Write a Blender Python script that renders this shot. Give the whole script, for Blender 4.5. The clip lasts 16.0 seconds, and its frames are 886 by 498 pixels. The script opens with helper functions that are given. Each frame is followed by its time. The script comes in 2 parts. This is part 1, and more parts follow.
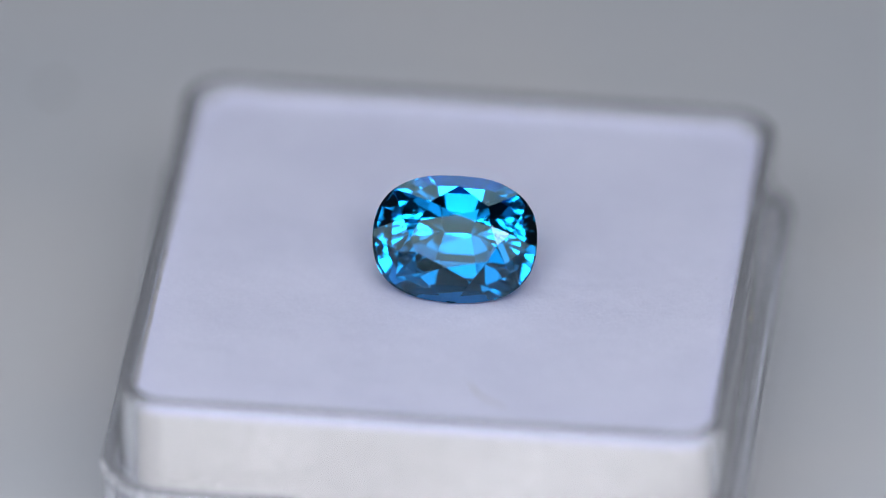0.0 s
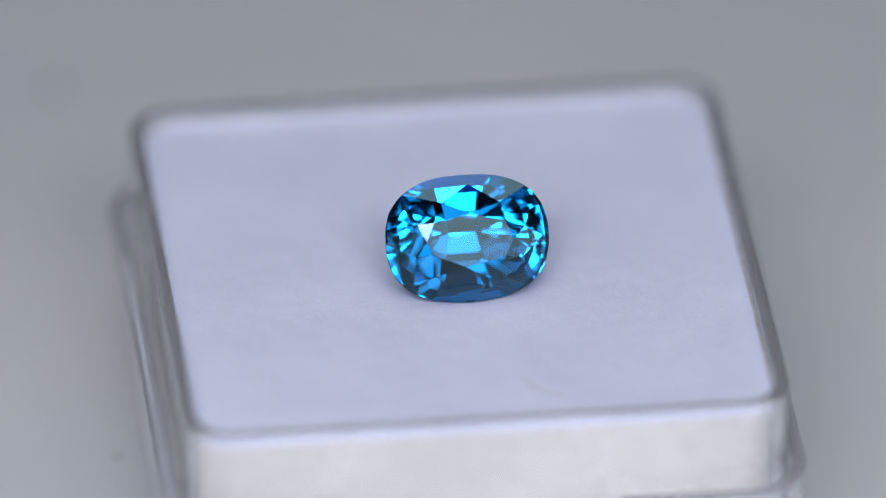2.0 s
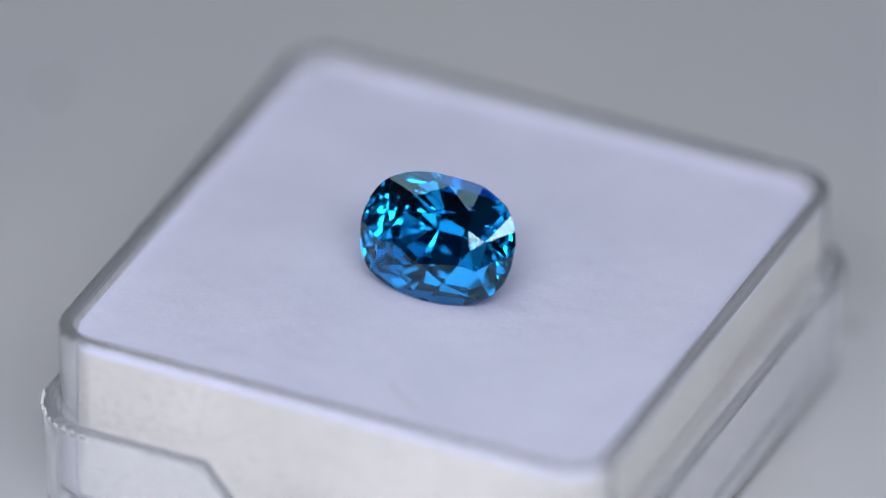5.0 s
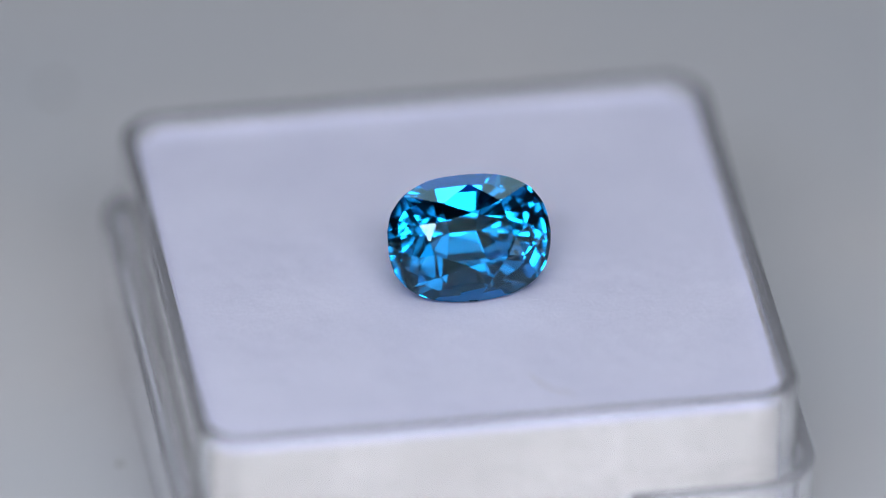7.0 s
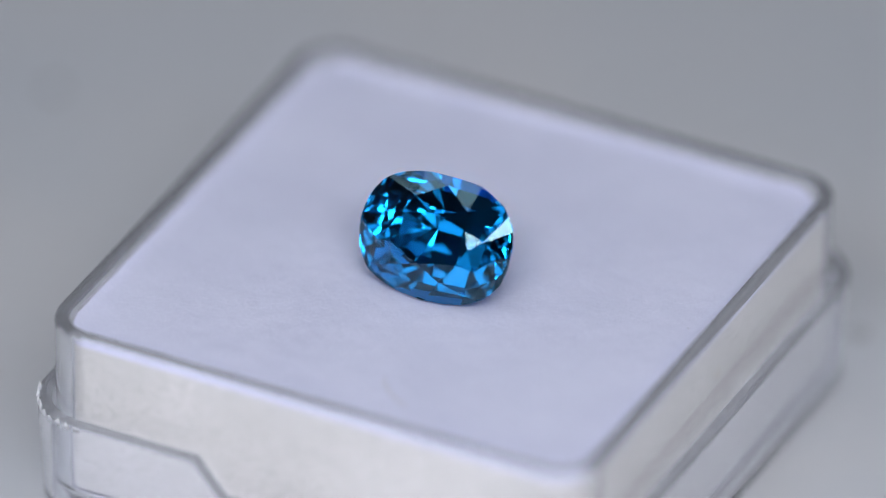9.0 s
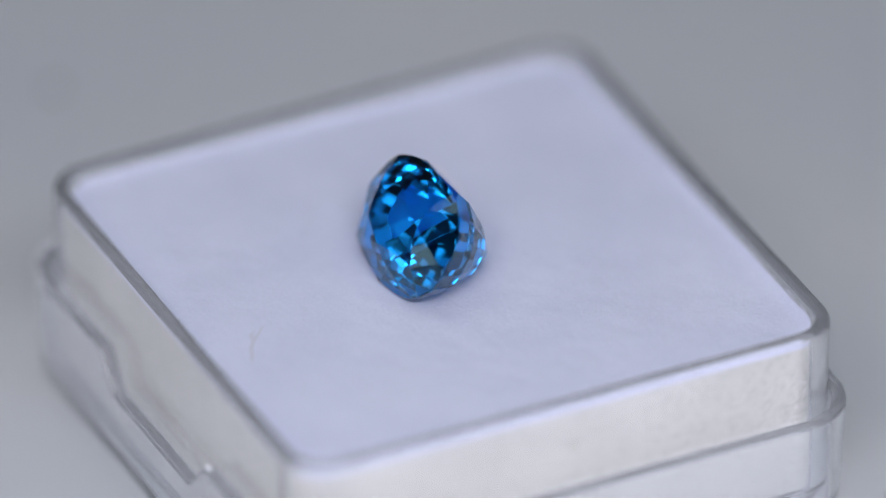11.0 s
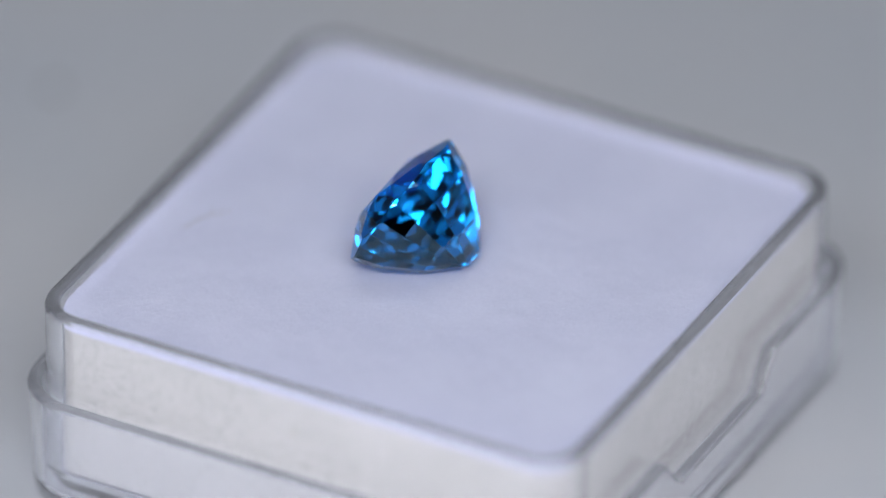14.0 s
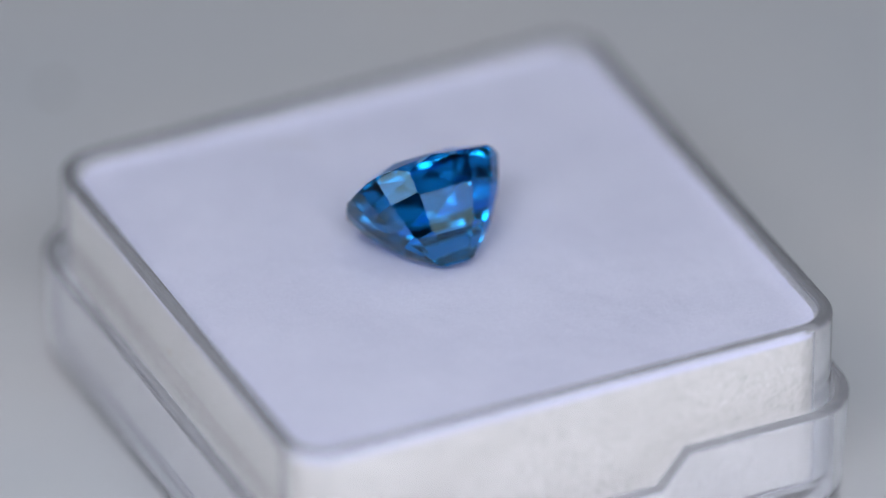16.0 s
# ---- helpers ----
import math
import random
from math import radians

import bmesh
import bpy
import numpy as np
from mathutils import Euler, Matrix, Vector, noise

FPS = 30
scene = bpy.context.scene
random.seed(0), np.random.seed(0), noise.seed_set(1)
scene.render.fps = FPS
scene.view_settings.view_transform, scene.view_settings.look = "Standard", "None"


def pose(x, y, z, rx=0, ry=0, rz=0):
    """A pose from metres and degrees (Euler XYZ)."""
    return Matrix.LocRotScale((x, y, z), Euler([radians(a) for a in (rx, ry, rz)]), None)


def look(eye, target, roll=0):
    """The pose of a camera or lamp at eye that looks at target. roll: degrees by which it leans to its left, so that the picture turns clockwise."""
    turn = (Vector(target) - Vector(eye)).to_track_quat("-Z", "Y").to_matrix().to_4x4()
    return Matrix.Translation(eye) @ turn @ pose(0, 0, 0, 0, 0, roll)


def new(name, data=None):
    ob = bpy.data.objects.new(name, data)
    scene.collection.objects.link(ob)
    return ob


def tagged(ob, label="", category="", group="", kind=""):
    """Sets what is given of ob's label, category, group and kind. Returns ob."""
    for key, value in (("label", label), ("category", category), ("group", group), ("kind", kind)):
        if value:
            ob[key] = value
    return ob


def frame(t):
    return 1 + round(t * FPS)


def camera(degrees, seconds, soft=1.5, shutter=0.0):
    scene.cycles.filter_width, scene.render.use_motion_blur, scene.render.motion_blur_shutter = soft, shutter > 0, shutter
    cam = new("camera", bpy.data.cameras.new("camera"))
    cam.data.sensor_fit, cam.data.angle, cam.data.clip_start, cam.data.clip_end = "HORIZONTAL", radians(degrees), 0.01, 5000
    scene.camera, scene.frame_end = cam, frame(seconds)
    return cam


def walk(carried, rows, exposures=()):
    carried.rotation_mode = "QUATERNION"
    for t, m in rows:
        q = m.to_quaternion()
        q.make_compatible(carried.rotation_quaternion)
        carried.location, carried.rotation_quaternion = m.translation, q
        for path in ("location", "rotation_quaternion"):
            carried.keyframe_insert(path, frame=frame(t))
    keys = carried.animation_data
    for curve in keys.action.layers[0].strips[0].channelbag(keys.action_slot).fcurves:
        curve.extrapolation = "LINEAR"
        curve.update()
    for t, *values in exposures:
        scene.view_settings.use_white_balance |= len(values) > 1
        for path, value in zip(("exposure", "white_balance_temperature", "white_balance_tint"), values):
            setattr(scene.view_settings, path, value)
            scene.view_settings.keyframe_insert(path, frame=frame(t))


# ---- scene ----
MM = 0.001
GROUND = 3.5  # the ground's height in the box's own measure, millimetres

# ---- camera ----
cam = camera(3.464, 16.0, soft=1.0)
AIM = Vector((-0.465, 0.0, 15.4 - GROUND)) * MM
PITCH, REACH = radians(33.6), 0.768
BACK = Vector((0, -math.cos(PITCH), math.sin(PITCH)))
EYE = look(AIM + REACH * BACK, AIM, 0.4)
cam.data.dof.use_dof = True
cam.data.dof.focus_distance = 0.7645
cam.data.dof.aperture_fstop = 10.5
walk(cam, [(0, EYE), (16, EYE)])

# ---- world and lights ----
world = bpy.data.worlds.new("studio_air")
scene.world = world
world.use_nodes = True
world.node_tree.nodes["Background"].inputs[0].default_value = (0.75, 0.8, 0.9, 1)
world.node_tree.nodes["Background"].inputs[1].default_value = 0.1


def area_lamp(name, eye, target, sx, sy, radiance, colour):
    data = bpy.data.lights.new(name, "AREA")
    data.shape, data.size, data.size_y = "RECTANGLE", sx, sy
    data.energy, data.color = radiance * math.pi * sx * sy, colour
    ob = new(name, data)
    ob.matrix_world = look(eye, target)
    return ob


area_lamp("key_softbox", (0, -0.131, 0.149), (0, -0.006, 0.012), 0.18, 0.04, 10.2, (0.945, 0.96, 1.02))
area_lamp("front_softbox", (0, -1.0, 0.84), (0, 0, 0.01), 0.8, 0.64, 1.9, (1.0, 0.965, 0.965))
area_lamp("top_softbox", (0, 0.06, 0.42), (0, 0, 0.01), 0.5, 0.16, 1.75, (0.86, 0.935, 1.02))
# added fill on both sides, no known source, brightens the stone's inner cells
for side in (-1, 1):
    area_lamp("added_side_fill", (side * 0.56, -0.42, 0.17), (0, 0, 0.01), 0.42, 0.22, 1.2, (0.95, 0.965, 1.0))

# ---- materials ----
def material(name):
    m = bpy.data.materials.new(name)
    m.use_nodes = True
    t = m.node_tree
    return m, t.nodes, t.links, t.nodes["Principled BSDF"]


def noise_node(nodes, links, scale, detail=4.0, rough=0.55):
    tc = nodes.new("ShaderNodeTexCoord")
    n = nodes.new("ShaderNodeTexNoise")
    n.inputs["Scale"].default_value = scale
    n.inputs["Detail"].default_value = detail
    n.inputs["Roughness"].default_value = rough
    links.new(tc.outputs["Object"], n.inputs["Vector"])
    return n


def ramp(nodes, links, fac, stops):
    r = nodes.new("ShaderNodeValToRGB")
    e = r.color_ramp.elements
    while len(e) < len(stops):
        e.new(0.5)
    for el, (p, c) in zip(e, stops):
        el.position, el.color = p, (*c, 1)
    links.new(fac, r.inputs[0])
    return r


def bump(nodes, links, fac, shader, strength, dist):
    b = nodes.new("ShaderNodeBump")
    b.inputs["Strength"].default_value = strength
    b.inputs["Distance"].default_value = dist
    links.new(fac, b.inputs["Height"])
    links.new(b.outputs[0], shader.inputs["Normal"])
    return b


def plain_matte(name, lo, hi, scale, rough=0.8, bump_mm=0.0):
    m, n, l, s = material(name)
    f = noise_node(n, l, scale)
    l.new(ramp(n, l, f.outputs["Fac"], [(0.3, lo), (0.7, hi)]).outputs[0], s.inputs["Base Color"])
    s.inputs["Roughness"].default_value = rough
    if bump_mm:
        bump(n, l, f.outputs["Fac"], s, 0.5, bump_mm * MM)
    return m


def clear_plastic(name, tint, rough, ior=1.5, clear=0.92):
    m, n, l, s = material(name)
    s.inputs["Base Color"].default_value = (*tint, 1)
    s.inputs["Transmission Weight"].default_value = clear
    s.inputs["IOR"].default_value = ior
    f = noise_node(n, l, 900, 3)
    l.new(ramp(n, l, f.outputs["Fac"], [(0.45, (rough,) * 3), (0.75, (rough * 3,) * 3)]).outputs[0], s.inputs["Roughness"])
    return m


SURFACE = plain_matte("grey_paper", (0.49, 0.515, 0.565), (0.545, 0.545, 0.57), 42, 0.7)
WALL = plain_matte("grey_wall", (0.26, 0.265, 0.28), (0.3, 0.305, 0.32), 3)
BLACK = plain_matte("black_metal", (0.012, 0.012, 0.012), (0.02, 0.02, 0.02), 200, 0.5)
FIBRE = plain_matte("white_fibre", (0.66, 0.67, 0.82), (0.72, 0.73, 0.87), 900, 1.0)
PLASTIC = clear_plastic("clear_plastic", (0.945, 0.957, 1.0), 0.03, 1.5)
EDGE = clear_plastic("frosted_plastic_edge", (0.88, 0.905, 1.0), 0.08, 1.45, 0.82)
CHIP = plain_matte("white_chip", (0.75, 0.76, 0.8), (0.85, 0.86, 0.9), 4000, 0.5, 0.05)
SPECK = plain_matte("dark_speck", (0.10, 0.09, 0.08), (0.2, 0.18, 0.16), 3000)
STAIN = plain_matte("grey_stain", (0.33, 0.34, 0.36), (0.39, 0.40, 0.42), 3000)
HAIR = plain_matte("brown_fibre", (0.22, 0.18, 0.11), (0.34, 0.28, 0.18), 3000)

# felt: soft bluish white nap with broad faint clouds and fine grain
FELT, fn, fl, fs = material("white_felt")
f1, f2 = noise_node(fn, fl, 220, 3), noise_node(fn, fl, 4200, 6, 0.7)
mix = fn.new("ShaderNodeMath")
mix.operation = "MULTIPLY_ADD"
mix.inputs[1].default_value = 0.45
fl.new(f2.outputs["Fac"], mix.inputs[0])
sc = fn.new("ShaderNodeMath")
sc.operation = "MULTIPLY"
sc.inputs[1].default_value = 0.55
fl.new(f1.outputs["Fac"], sc.inputs[0])
fl.new(sc.outputs[0], mix.inputs[2])
fl.new(ramp(fn, fl, mix.outputs[0], [(0.34, (0.605, 0.62, 0.79)), (0.66, (0.68, 0.695, 0.865))]).outputs[0], fs.inputs["Base Color"])
fs.inputs["Roughness"].default_value = 1.0
fs.inputs["Specular IOR Level"].default_value = 0.1
bump(fn, fl, mix.outputs[0], fs, 0.7, 0.14 * MM)

# foam: cream white, with small pores and tiny glints painted pale, as where it presses on the clear wall
FOAM, on, ol, os_ = material("cream_foam")
o1, o2 = noise_node(on, ol, 160, 3), noise_node(on, ol, 2600, 5, 0.75)
pores = on.new("ShaderNodeTexVoronoi")
pores.inputs["Scale"].default_value = 5200
tc = on.new("ShaderNodeTexCoord")
ol.new(tc.outputs["Object"], pores.inputs["Vector"])
base = ramp(on, ol, o1.outputs["Fac"], [(0.35, (0.55, 0.535, 0.51)), (0.65, (0.61, 0.592, 0.568))])
grain = ramp(on, ol, o2.outputs["Fac"], [(0.38, (0.66, 0.66, 0.64)), (0.5, (1, 1, 1))])
mul = on.new("ShaderNodeMixRGB")
mul.blend_type = "MULTIPLY"
mul.inputs[0].default_value = 0.6
ol.new(base.outputs[0], mul.inputs[1])
ol.new(grain.outputs[0], mul.inputs[2])
# a scatter of tiny glints, painted as pale dots into the base colour
painted_glint = on.new("ShaderNodeTexVoronoi")
painted_glint.inputs["Scale"].default_value = 2600
ol.new(tc.outputs["Object"], painted_glint.inputs["Vector"])
spark = ramp(on, ol, painted_glint.outputs["Distance"], [(0.2, (1, 1, 1)), (0.3, (0, 0, 0))])
# thicker in some places than in others
spread = ramp(on, ol, o1.outputs["Fac"], [(0.45, (0, 0, 0)), (0.62, (0.55, 0.55, 0.55))])
both = on.new("ShaderNodeMath")
both.operation = "MULTIPLY"
ol.new(spark.outputs[0], both.inputs[0])
ol.new(spread.outputs[0], both.inputs[1])
pale = on.new("ShaderNodeMixRGB")
ol.new(both.outputs[0], pale.inputs[0])
ol.new(mul.outputs[0], pale.inputs[1])
pale.inputs[2].default_value = (0.86, 0.86, 0.86, 1)
ol.new(pale.outputs[0], os_.inputs["Base Color"])
os_.inputs["Roughness"].default_value = 0.85
bump(on, ol, pores.outputs["Distance"], os_, 0.45, 0.06 * MM)

GEM, gn, gl, gs = material("blue_crystal")
gs.inputs["Base Color"].default_value = (0.005, 0.34, 1.0, 1)
gs.inputs["Transmission Weight"].default_value = 1
gs.inputs["IOR"].default_value = 1.95
gs.inputs["Roughness"].default_value = 0.0
gs.inputs["Specular Tint"].default_value = (0.5, 0.87, 1.0, 1)
gs.inputs["Specular IOR Level"].default_value = 0.22


# ---- mesh helpers ----
def mesh_object(name, bm, mat, parent=None, label="", smooth=0):
    me = bpy.data.meshes.new(name)
    bm.to_mesh(me)
    bm.free()
    me.materials.append(mat)
    if smooth:
        me.shade_smooth()
        me.set_sharp_from_angle(angle=radians(smooth))
    ob = new(name, me)
    if parent:
        ob.parent = parent
    if label:
        ob["label"] = label
    return ob


def part(name, bm, mat, parent, label="", smooth=0):
    return mesh_object(name, bm, mat, parent, label, smooth)


NOTCH, NOTCH_FOOT, NOTCH_Z = 6.25, 4.6, 8.65  # thumb notch: half widths at its top and foot, height of its foot


def ring(half, radius, steps=12):
    """Points of a rounded square, counter-clockwise, with points at the notch corners on the two notched sides."""
    pts = []
    for k, (sx, sy) in enumerate(((1, 1), (-1, 1), (-1, -1), (1, -1))):
        for i in range(steps + 1):
            a = math.pi / 2 * (k + i / steps)
            pts.append((sx * (half - radius) + radius * math.cos(a), sy * (half - radius) + radius * math.sin(a)))
        if sx == sy:
            pts += [(sx * x, sy * half) for x in (NOTCH, NOTCH_FOOT, -NOTCH_FOOT, -NOTCH)]
    return pts


def loft(bm, loops, cap_first=True, cap_last=True):
    """Skins a row of equal loops of points in millimetres; caps its ends."""
    vs = [[bm.verts.new(Vector(p) * MM) for p in lp] for lp in loops]
    n = len(vs[0])
    for a, b in zip(vs, vs[1:]):
        for i in range(n):
            bm.faces.new((a[i], a[(i + 1) % n], b[(i + 1) % n], b[i]))
    if cap_first:
        bm.faces.new(vs[0][::-1])
    if cap_last:
        bm.faces.new(vs[-1])
    bmesh.ops.recalc_face_normals(bm, faces=bm.faces)
    return vs


def tube(bm, pts, radius, sides=5):
    """A thin round thread through points in millimetres, tapering at both ends."""
    prev = None
    n = len(pts)
    for i, p in enumerate(pts):
        a, b = Vector(pts[max(i - 1, 0)]), Vector(pts[min(i + 1, n - 1)])
        d = (b - a).normalized()
        u = d.orthogonal().normalized()
        w = d.cross(u)
        r = radius * (0.35 if i in (0, n - 1) else 1)
        lp = [bm.verts.new((Vector(p) + r * (math.cos(2 * math.pi * k / sides) * u + math.sin(2 * math.pi * k / sides) * w)) * MM) for k in range(sides)]
        if prev:
            for k in range(sides):
                bm.faces.new((prev[k], prev[(k + 1) % sides], lp[(k + 1) % sides], lp[k]))
        else:
            bm.faces.new(lp[::-1])
        prev = lp
    bm.faces.new(prev)


# ---- the turn ----
# seconds and degrees, clockwise from above, as far as it is seen; between them the turn runs evenly
TURN = [(0, 6.1), (0.468, 14.6), (1.0, 4.85), (1.5, -3.8), (1.84, -9.9), (2.0, -7.0), (2.5, 1.8), (3.0, 11.0), (3.5, 20.35),
        (3.7, 23.9), (4.38, 35.9), (5.8, 10.1), (6.0, 6.6), (6.5, -2.0), (6.955, -10.0), (7.5, -0.2), (8.0, 8.5), (8.5, 17.4),
        (9.0, 26.6), (9.2, 30.2), (10.2, 48.7), (11.3, 69.0), (11.5, 72.7), (12.0, 81.7), (12.5, 90.8), (13.0, 99.8), (13.5, 108.8),
        (14.0, 117.7), (14.5, 126.5), (15.0, 135.6), (15.5, 144.9), (16.0, 154.4)]


def turned(t):
    return float(np.interp(t, [a for a, _ in TURN], [b for _, b in TURN]))


SPIN = []


def spins(ob, m):
    """Lets a thing, posed by m in the box's space, go round with the box."""
    ob.matrix_world = BOX @ m
    SPIN.append((ob, BOX @ m))
    return ob


BOX = Matrix.Translation(Vector((0.07, -0.77, -GROUND)) * MM)
HERE = Matrix.Identity(4)

# ---- setting ----
bm = bmesh.new()
bmesh.ops.create_cube(bm, size=1)
for v in bm.verts:
    v.co = Vector((v.co.x * 0.9, -0.1 + v.co.y * 0.8, -0.012 + v.co.z * 0.024))
bmesh.ops.bevel(bm, geom=bm.edges[:], offset=0.004, segments=3, affect="EDGES")
ground = mesh_object("ground", bm, SURFACE, smooth=40)
tagged(ground, "smooth light grey tabletop surface under the box", "tabletop", kind="structure")


def wall(name, x0, x1, y0, y1, z0, z1, label):
    b = bmesh.new()
    bmesh.ops.create_cube(b, size=1)
    for v in b.verts:
        v.co = Vector(((x0, x1)[v.co.x > 0], (y0, y1)[v.co.y > 0], (z0, z1)[v.co.z > 0]))
    return tagged(mesh_object(name, b, WALL), label, "wall", kind="structure")


wall("wall_west", -1.12, -1.1, -1.9, 1.0, -0.8, 1.6, "plain grey room wall")
wall("wall_east", 1.1, 1.12, -1.9, 1.0, -0.8, 1.6, "plain grey room wall")
wall("wall_south", -1.1, 1.1, -1.92, -1.9, -0.8, 1.6, "plain grey room wall")
wall("wall_north", -1.1, 1.1, 1.0, 1.02, -0.8, 1.6, "plain grey room wall")
wall("ceiling", -1.1, 1.1, -1.9, 1.0, 1.6, 1.62, "plain grey ceiling")
wall("floor", -1.1, 1.1, -1.9, 1.0, -0.82, -0.8, "plain grey floor")


# ---- box ----
def shell_top(x, y, z):
    """The shell's rim, lowered in the thumb notch of the two notched sides."""
    if abs(y) < 14:
        return z
    k = min(max((NOTCH - abs(x)) / (NOTCH - NOTCH_FOOT), 0), 1)
    return z - k * (10.65 - NOTCH_Z)


def with_rim(name, b, thing, z, label):
    """A clear part whose moulded rim is slightly frosted: the faces above z, less the notch."""
    def rim(f):
        return all(v.co.z / MM > z - (10.65 - shell_top(v.co.x / MM, v.co.y / MM, 10.65) if z < 12 else 0) for v in f.verts)
    c = b.copy()
    bmesh.ops.delete(c, geom=[f for f in c.faces if not rim(f)], context="FACES")
    bmesh.ops.delete(b, geom=[f for f in b.faces if rim(f)], context="FACES")
    body = part(name, b, PLASTIC, thing, label, 12)
    edge = part("rim", c, EDGE, body, "faintly frosted rounded rim", 30)
    body.visible_shadow = edge.visible_shadow = False


def clear_box():
    thing = new("gem_box")
    tagged(thing, "clear plastic square gem display box, felt side open upwards", "box")
    b = bmesh.new()
    spec = [(14.9, 1.9, 4.75), (15.35, 2.2, 5.0), (15.75, 2.4, 6.0), (15.8, 2.4, 15.4), (15.72, 2.33, 15.58), (15.55, 2.2, 15.65),
            (15.3, 2.0, 15.65), (15.12, 1.85, 15.58), (15.05, 1.8, 15.4), (15.0, 1.75, 5.9), (14.7, 1.5, 5.55)]
    loft(b, [[(x, y, z) for x, y in ring(h, r)] for h, r, z in spec])
    with_rim("inner_tray", b, thing, 15.39, "clear tray with a rounded rim")
    b = bmesh.new()
    spec = [(15.6, 2.6, 3.5, 0), (16.1, 3.0, 3.65, 0), (16.5, 3.3, 4.2, 0), (16.8, 3.5, 10.5, 1), (16.74, 3.45, 10.62, 1), (16.65, 3.4, 10.65, 1),
            (16.15, 2.85, 10.65, 1), (16.05, 2.75, 10.6, 1), (16.0, 2.7, 10.5, 1), (15.95, 2.7, 5.0, 0), (15.6, 2.4, 4.6, 0)]
    loft(b, [[(x, y, shell_top(x, y, z) if top else z) for x, y in ring(h, r)] for h, r, z, top in spec])
    with_rim("outer_shell", b, thing, 10.49, "clear lid nested under the tray, thumb notches")
    # splintered white chips on one rim corner of the shell
    rng = random.Random(5)
    b = bmesh.new()
    for k in range(9):
        a = math.pi * (1.08 + 0.055 * k)
        c = Vector((-13.3 + 3.42 * math.cos(a), -13.3 + 3.42 * math.sin(a), 10.55))
        w, h = rng.uniform(0.14, 0.3), rng.uniform(0.15, 0.75) * (1.2 - 0.1 * k)
        t = Vector((-math.sin(a), math.cos(a), 0))
        o = Vector((math.cos(a), math.sin(a), 0)) * 0.1
        tip = c + Vector((0, 0, h * 0.6)) + t * rng.uniform(-0.1, 0.1)
        foot = [c - t * w + o, c + t * w + o, c + t * w - o - Vector((0, 0, 0.3)), c - t * w - o - Vector((0, 0, 0.3))]
        vs = [b.verts.new(p * MM) for p in foot]
        top = b.verts.new(tip * MM)
        b.faces.new(vs)
        for i in range(4):
            b.faces.new((vs[i], vs[(i + 1) % 4], top))
    bmesh.ops.recalc_face_normals(b, faces=b.faces)
    part("chipped_edge", b, CHIP, thing, "white splintered chips on the corner rim")
    # small chips at the notch's ends
    for x, y in ((6.2, -16.5), (6.5, -16.45)):
        b = bmesh.new()
        vs = [b.verts.new(Vector((x + dx, y + dy, 10.5)) * MM) for dx, dy in ((-0.14, -0.1), (0.16, -0.12), (0.12, 0.1), (-0.12, 0.12))]
        top = b.verts.new(Vector((x + rng.uniform(-0.1, 0.1), y, 10.65 + rng.uniform(0.08, 0.3))) * MM)
        b.faces.new(vs)
        for i in range(4):
            b.faces.new((vs[i], vs[(i + 1) % 4], top))
        bmesh.ops.recalc_face_normals(b, faces=b.faces)
        part("notch_chip", b, CHIP, thing, "small white chip beside the thumb notch")
    return thing


spins(clear_box(), HERE)

FELT_TOP = 14.82


def nap(x, y):
    """The felt's gentle unevenness, in millimetres."""
    p = Vector((x, y, 0))
    tuft = 0.09 * math.exp(-((x - 3.26) ** 2 + (y - 6.42) ** 2) / 0.3) + 0.1 * math.exp(-((x + 6.4) ** 2 + (y - 3.9) ** 2) / 0.4)
    lip = 0.36 * math.exp(-max(14.86 - max(abs(x), abs(y)), 0) / 0.3)
    return lip + tuft + 0.06 * noise.noise(p * 0.4) + 0.03 * noise.noise(p * 1.0 + Vector((9, 3, 0))) + 0.012 * noise.noise(p * 1.9)


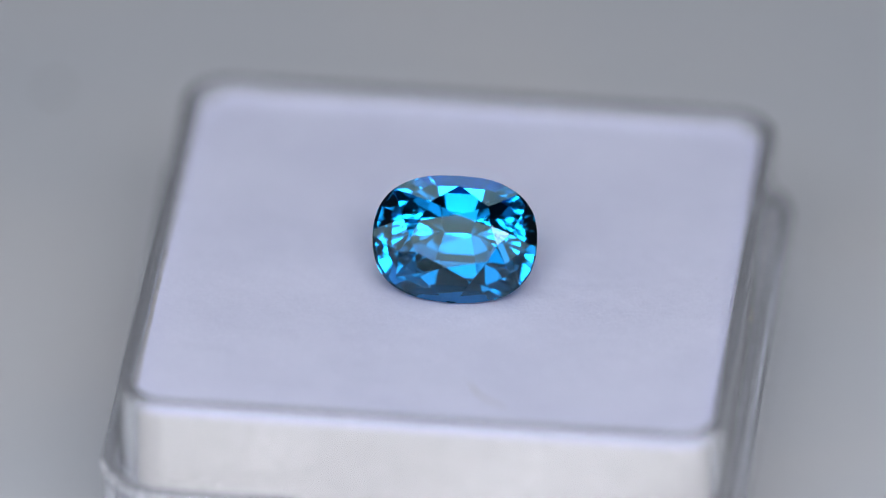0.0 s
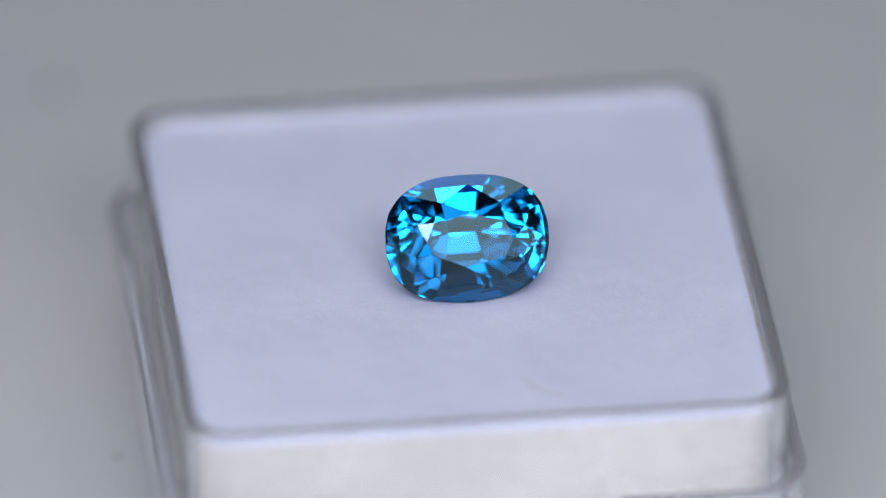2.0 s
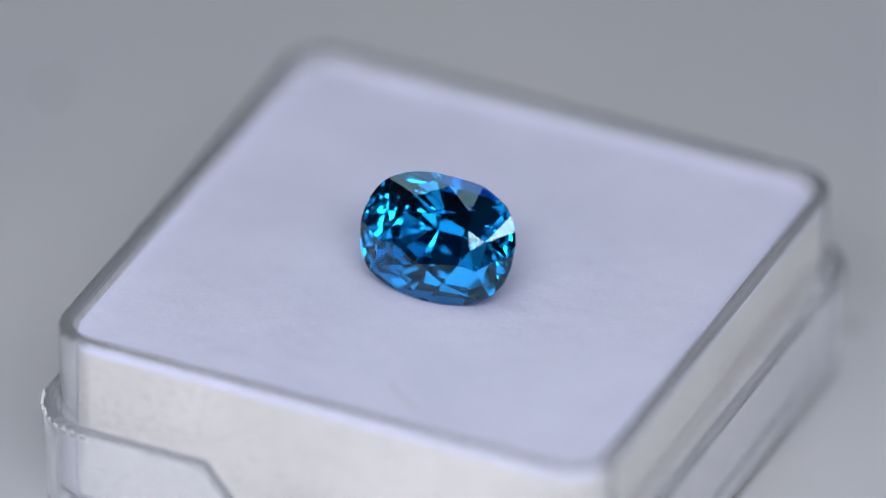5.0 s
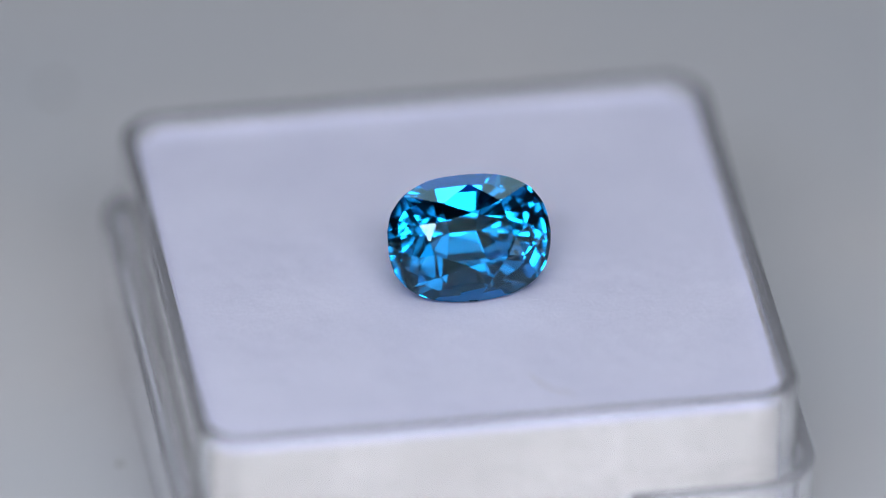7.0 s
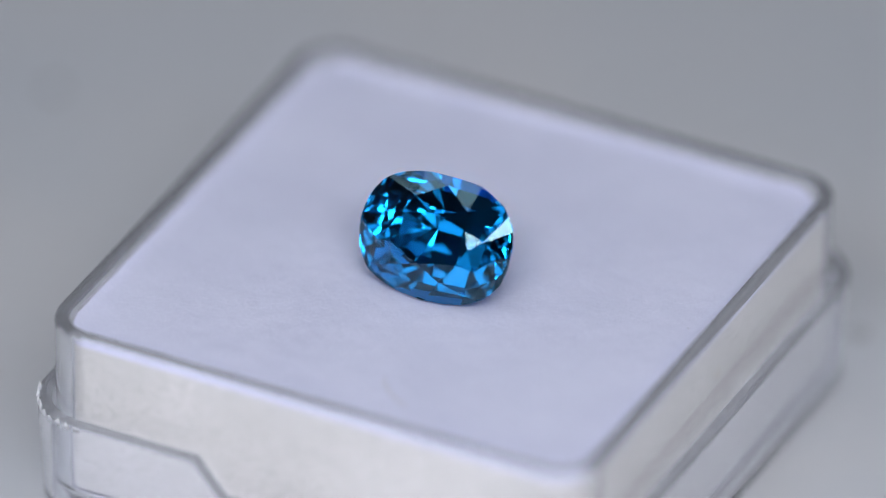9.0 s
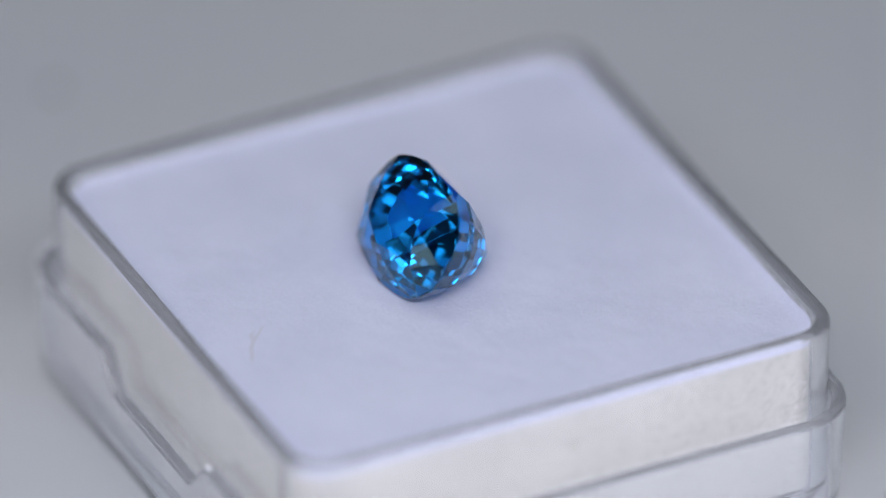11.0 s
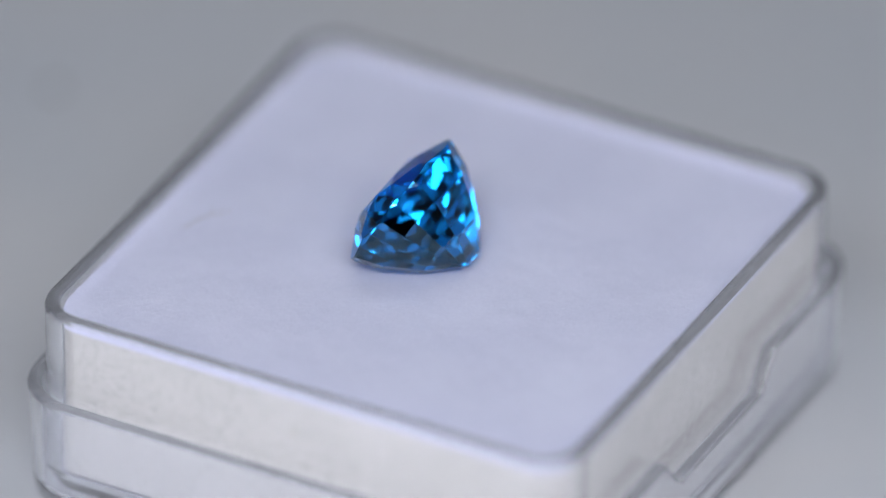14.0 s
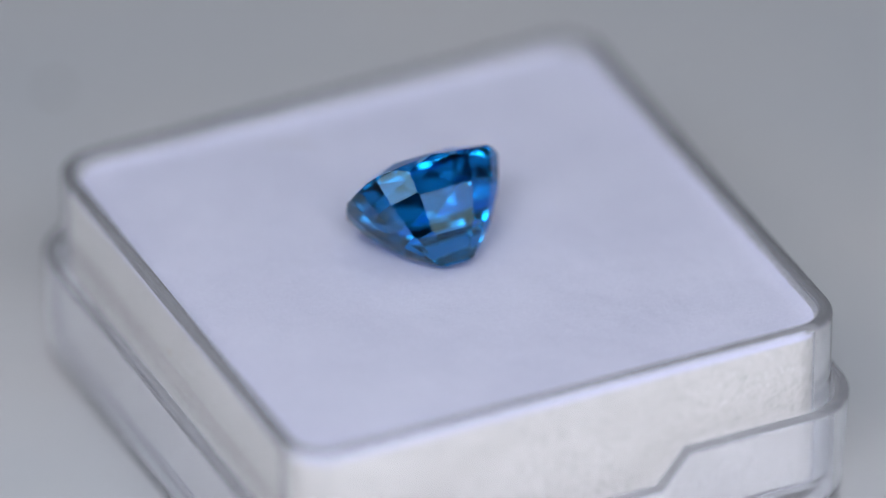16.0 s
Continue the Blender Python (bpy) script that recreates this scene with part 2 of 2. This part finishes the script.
def foam_pad():
    thing = new("foam_pad")
    tagged(thing, "white felt-topped cream foam pad filling the clear box", "pad")
    b = bmesh.new()
    spec = [(14.86, 1.65, 6.0), (14.9, 1.7, 6.2), (14.92, 1.7, 14.63), (14.88, 1.7, 14.69)]
    loft(b, [[(x, y, z) for x, y in ring(h, r)] for h, r, z in spec])
    part("foam_block", b, FOAM, thing, "cream foam block with fine pores", 35)
    # felt sheet: rounded edge, uneven top
    b = bmesh.new()
    half, rad, n = 14.86, 1.66, 130
    grid = []
    for i in range(n + 1):
        row = []
        for k in range(n + 1):
            x, y = half * (2 * i / n - 1), half * (2 * k / n - 1)
            c = Vector((max(abs(x) - half + rad, 0), max(abs(y) - half + rad, 0)))
            gap = rad - c.length if c.x and c.y else min(half - abs(x), half - abs(y))
            if gap < 0:
                c = c * (rad / c.length)
                x, y, gap = math.copysign(half - rad + c.x, x), math.copysign(half - rad + c.y, y), 0
            row.append(b.verts.new(Vector((x, y, FELT_TOP + nap(x, y) - 0.05 * math.exp(-gap / 0.15))) * MM))
        grid.append(row)
    for i in range(n):
        for k in range(n):
            b.faces.new((grid[i][k], grid[i + 1][k], grid[i + 1][k + 1], grid[i][k + 1]))
    bmesh.ops.remove_doubles(b, verts=b.verts, dist=0.002 * MM)
    rim = [e for e in b.edges if e.is_boundary]
    skirt = bmesh.ops.extrude_edge_only(b, edges=rim)["geom"]
    for v in skirt:
        if isinstance(v, bmesh.types.BMVert):
            v.co = Vector((v.co.x * 1.006, v.co.y * 1.006, 14.685 * MM))
    bmesh.ops.recalc_face_normals(b, faces=b.faces)
    part("felt_top", b, FELT, thing, "soft bluish white felt sheet", 60)
    # loose nap
    rng = random.Random(2)
    verts, faces = [], []
    for k in range(6000):
        if k % 2 == 0:
            s, q = rng.uniform(-13.6, 13.6), rng.choice((-1, 1)) * rng.uniform(14.3, 14.85)
            x, y = (s, q) if rng.random() < 0.5 else (q, s)
            rise, thick = 0.5, 0.007
        else:
            x, y, rise = rng.uniform(-14.2, 14.2), rng.uniform(-14.2, 14.2), 0.05
            thick = 0.0035
        a, length, bend = rng.uniform(0, 6.283), rng.uniform(0.2, 0.7), rng.uniform(-1.6, 1.6)
        if k % 2 == 0:
            a = (math.atan2(0, x) if abs(x) > abs(y) else math.atan2(y, 0)) + rng.uniform(-0.9, 0.9)
        z = FELT_TOP + nap(x, y) - (0.1 if max(abs(x), abs(y)) > 14.3 else 0.02)
        px, py = x, y
        start = len(verts)
        for i in range(4):
            u = i / 3
            pz = z + rise * length * math.sin(math.pi * u * 0.75)
            for c in range(3):
                g = 2.094 * c
                verts.append(((px + thick * math.cos(g) * -math.sin(a)) * MM, (py + thick * math.cos(g) * math.cos(a)) * MM, (pz + thick * math.sin(g)) * MM))
            px, py = px + length / 3 * math.cos(a), py + length / 3 * math.sin(a)
            px, py = min(max(px, -14.95), 14.95), min(max(py, -14.95), 14.95)
            a += bend / 3
        for i in range(3):
            for c in range(3):
                p0 = start + 3 * i
                faces.append((p0 + c, p0 + (c + 1) % 3, p0 + 3 + (c + 1) % 3, p0 + 3 + c))
    me = bpy.data.meshes.new("felt_nap")
    me.from_pydata(verts, [], faces)
    me.materials.append(FIBRE)
    ob = new("felt_nap", me)
    ob.parent = thing
    tagged(ob, "fine loose white felt fibres", kind="stuff")
    return thing


spins(foam_pad(), HERE)


# ---- gemstone ----
GA, GB, GN = 4.3, 3.31, 2.48
GIRDLE, CROWN = 0.1, 1.15
WEDGE = radians(3.5)
TABLE = [(2.3, -0.1), (1.95, 0.85), (0.13, 1.36), (-1.8, 0.98), (-2.26, 0.05), (-1.97, -0.68), (-0.28, -1.42), (1.85, -0.98)]
STAR = [(2.95, 0.5), (1.7, 1.85), (-1.3, 1.98), (-2.7, 0.98), (-2.85, -0.75), (-1.85, -1.85), (1.0, -2.13), (2.75, -1.1)]
KITE = [0, 36, 83, 141, 180, 216, 270, 324]  # where the kite facets reach the girdle, degrees round the stone
STAR_DROP = 0.66
STEPS = [(80.1, 0.985, 0.985, -0.3), (68, 0.89, 0.87, -1.2), (55.3, 0.71, 0.64, -2.5), (43.1, 0.46, 0.34, -3.8)]  # slope, reach along and across, height
PAVILION = [0, 13, 37, 62, 90]  # facet columns of the pavilion, degrees round the stone


def support(a, b, u):
    q = GN / (GN - 1)
    return ((a * abs(math.cos(u))) ** q + (b * abs(math.sin(u))) ** q) ** (1 / q)


def gem_planes():
    """Facet planes as (normal, offset) in millimetres; z is the table's normal."""
    table = Vector((0, math.sin(WEDGE), math.cos(WEDGE)))
    out, tip = [(table, CROWN * table.z)], []

    def slant(u, s, dist, z):
        """A plane whose normal stands s from z, at azimuth u, through the point at dist along u at height z."""
        sgn = 1 if z >= 0 else -1
        out.append((Vector((math.cos(u) * math.sin(s), math.sin(u) * math.sin(s), sgn * math.cos(s))), dist * math.sin(s) + abs(z) * math.cos(s)))

    for k in range(56):
        u = 2 * math.pi * (k + 0.5) / 56
        slant(u, math.pi / 2, support(GA, GB, u), 0)
    def through_points(p, q, r):
        n = (q - p).cross(r - p).normalized()
        n = n if n.dot(p) > 0 else -n
        out.append((n, n.dot(p)))

    def rim_point(deg, lift=0.0):
        c, w = math.cos(radians(deg)), math.sin(radians(deg))
        r = (abs(c / GA) ** GN + abs(w / GB) ** GN) ** (-1 / GN)
        return Vector((r * c * 1.015, r * w * 1.015, GIRDLE + lift))

    # crown: table corners, tips of the star facets, feet of the kite facets
    corner = [Vector((x, y, CROWN - y * math.tan(WEDGE))) for x, y in TABLE]
    for k in range(8):
        x, y = STAR[k]
        edge = (corner[k] + corner[(k + 1) % 8]) / 2
        u = math.degrees(math.atan2(y, x))
        share = (Vector((x, y)) - edge.xy).length / (rim_point(u).xy - edge.xy).length
        tip.append(Vector((x, y, edge.z - STAR_DROP * share * (edge.z - GIRDLE))))
    for k in range(8):
        j = (k + 1) % 8
        through_points(corner[k], corner[j], tip[k])
        through_points(corner[k], tip[k - 1], tip[k])
        end = KITE[j] + (360 if j == 0 else 0)
        mid = rim_point((KITE[k] + end) / 2, -0.16)
        through_points(tip[k], rim_point(KITE[k], 0.08), mid)
        through_points(tip[k], mid, rim_point(KITE[j], 0.08))
    # pavilion: four stepped rows in line
    for slope, ka, kb, z in STEPS:
        for deg in PAVILION + [180 - d for d in PAVILION[1:-1]]:
            for u in (radians(deg), radians(-deg)) if 0 < deg else (0, math.pi):
                slant(u, radians(slope), support(GA * ka, GB * kb, u), z)
    return out


def gemstone():
    b = bmesh.new()
    bmesh.ops.create_cube(b, size=24)
    for n, d in gem_planes():
        bmesh.ops.bisect_plane(b, geom=b.verts[:] + b.edges[:] + b.faces[:], dist=1e-5, plane_co=n * d, plane_no=n, clear_outer=True)
        edges = [e for e in b.edges if e.is_boundary]
        if edges:
            bmesh.ops.holes_fill(b, edges=edges, sides=0)
    bmesh.ops.remove_doubles(b, verts=b.verts, dist=0.004)
    bmesh.ops.recalc_face_normals(b, faces=b.faces)
    for v in b.verts:
        v.co *= MM
    thing = new("gemstone")
    tagged(thing, "vivid blue cushion-cut faceted gemstone lying tilted on white felt", "gemstone")

    def kind(f):
        if f.index == table:
            return "table_facet"
        return "girdle" if abs(f.normal.z) < 0.05 else "crown" if f.normal.z > 0 else "pavilion"

    b.faces.index_update()
    table = max(b.faces, key=lambda f: f.normal.z ** 8 * f.calc_area()).index
    for name in ("table_facet", "crown", "girdle", "pavilion"):
        c = b.copy()
        c.faces.ensure_lookup_table()
        bmesh.ops.delete(c, geom=[f for f in c.faces if kind(f) != name], context="FACES")
        part(name, c, GEM, thing)
    b.free()
    return thing


gem = gemstone()
# its place in the box, from the axis of the turn
spins(gem, pose(0.38 * MM, -1.98 * MM, 17.87 * MM, 0, 0, 1.2) @ pose(0, 0, 0, 60.7, 0.3, 0))


# ---- lint and dust ----
def thread(name, pts, radius, mat, label):
    b = bmesh.new()
    tube(b, pts, radius)
    return tagged(mesh_object(name, b, mat, smooth=60), label, "fibre")


z = FELT_TOP + 0.12
spins(thread("fibre", [(4.3, -12.98, z), (3.9, -12.75, z + 0.05), (3.3, -12.55, z + 0.12), (2.75, -12.1, z + 0.2), (2.35, -11.6, z + 0.3), (2.1, -11.25, z + 0.4)],
             0.018, HAIR, "thin brown fibre lying on the felt"), HERE)
spins(thread("fibre", [(2.75, -12.1, z + 0.2), (2.55, -12.2, z + 0.32), (2.45, -12.1, z + 0.45), (2.5, -12.0, z + 0.5)],
             0.017, HAIR, "thin brown fibre lying on the felt"), HERE)
x = 15.86
spins(thread("fibre", [(x, 0.35, 13.35), (x, 0.15, 13.1), (x, -0.15, 12.9), (x, -0.1, 12.7), (x, 0.15, 12.75), (x, 0.1, 12.95), (x, -0.3, 13.0), (x, -0.55, 12.85)],
             0.012, HAIR, "tiny curled fibre clinging to clear plastic"), HERE)


def grain(name, x, y, z, r, flat, mat, label, category):
    b = bmesh.new()
    bmesh.ops.create_icosphere(b, subdivisions=2, radius=r * MM)
    for v in b.verts:
        v.co *= 1 + 0.35 * noise.noise(v.co / (r * MM) * 1.3 + Vector((x, y, 0)))
        v.co.z *= flat
    return spins(tagged(mesh_object(name, b, mat, smooth=80), label, category), Matrix.Translation(Vector((x, y, z)) * MM))


grain("dust_speck", 13.9, 0.45, FELT_TOP + 0.02, 0.05, 0.7, SPECK, "tiny dark dust speck on felt", "dust")
grain("stain", 15.0, 19.5, GROUND + 0.01, 0.55, 0.04, STAIN, "faint round grey stain on the surface", "stain")
grain("stain", -17.7, 0.8, GROUND + 0.01, 0.3, 0.04, STAIN, "faint round grey stain on the surface", "stain")

# stand-in for a sensor dust spot, added as a flat speck on the tabletop
b = bmesh.new()
bmesh.ops.create_icosphere(b, subdivisions=2, radius=0.42 * MM)
for v in b.verts:
    v.co.z *= 0.3
dust = tagged(mesh_object("dust_speck", b, SPECK, smooth=80), "small dark speck on the grey surface, standing in for sensor dust", "dust")
dust.location = Vector((-21.85, 33.47, 0.05)) * MM

# ---- the camera that the stone mirrors ----
def lens_on_stand():
    thing = new("photo_lens")
    tagged(thing, "black photographic lens barrel on a slim floor stand", "lens")
    b = bmesh.new()
    bmesh.ops.create_cone(b, cap_ends=True, segments=48, radius1=0.085, radius2=0.085, depth=0.12)
    bmesh.ops.transform(b, matrix=look(AIM + (REACH + 0.08) * BACK, AIM), verts=b.verts)
    part("barrel", b, BLACK, thing, "", 40)
    foot = AIM + (REACH + 0.08) * BACK
    b = bmesh.new()
    bmesh.ops.create_cone(b, cap_ends=True, segments=24, radius1=0.014, radius2=0.014, depth=foot.z + 0.77)
    bmesh.ops.translate(b, verts=b.verts, vec=(foot.x, foot.y, (foot.z - 0.83) / 2))
    part("post", b, BLACK, thing, "", 40)
    return thing


lens_on_stand()


def motions():
    for ob, m in SPIN:
        walk(ob, [(k / 10, pose(0, 0, 0, 0, 0, -turned(k / 10)) @ m) for k in range(161)])


motions()
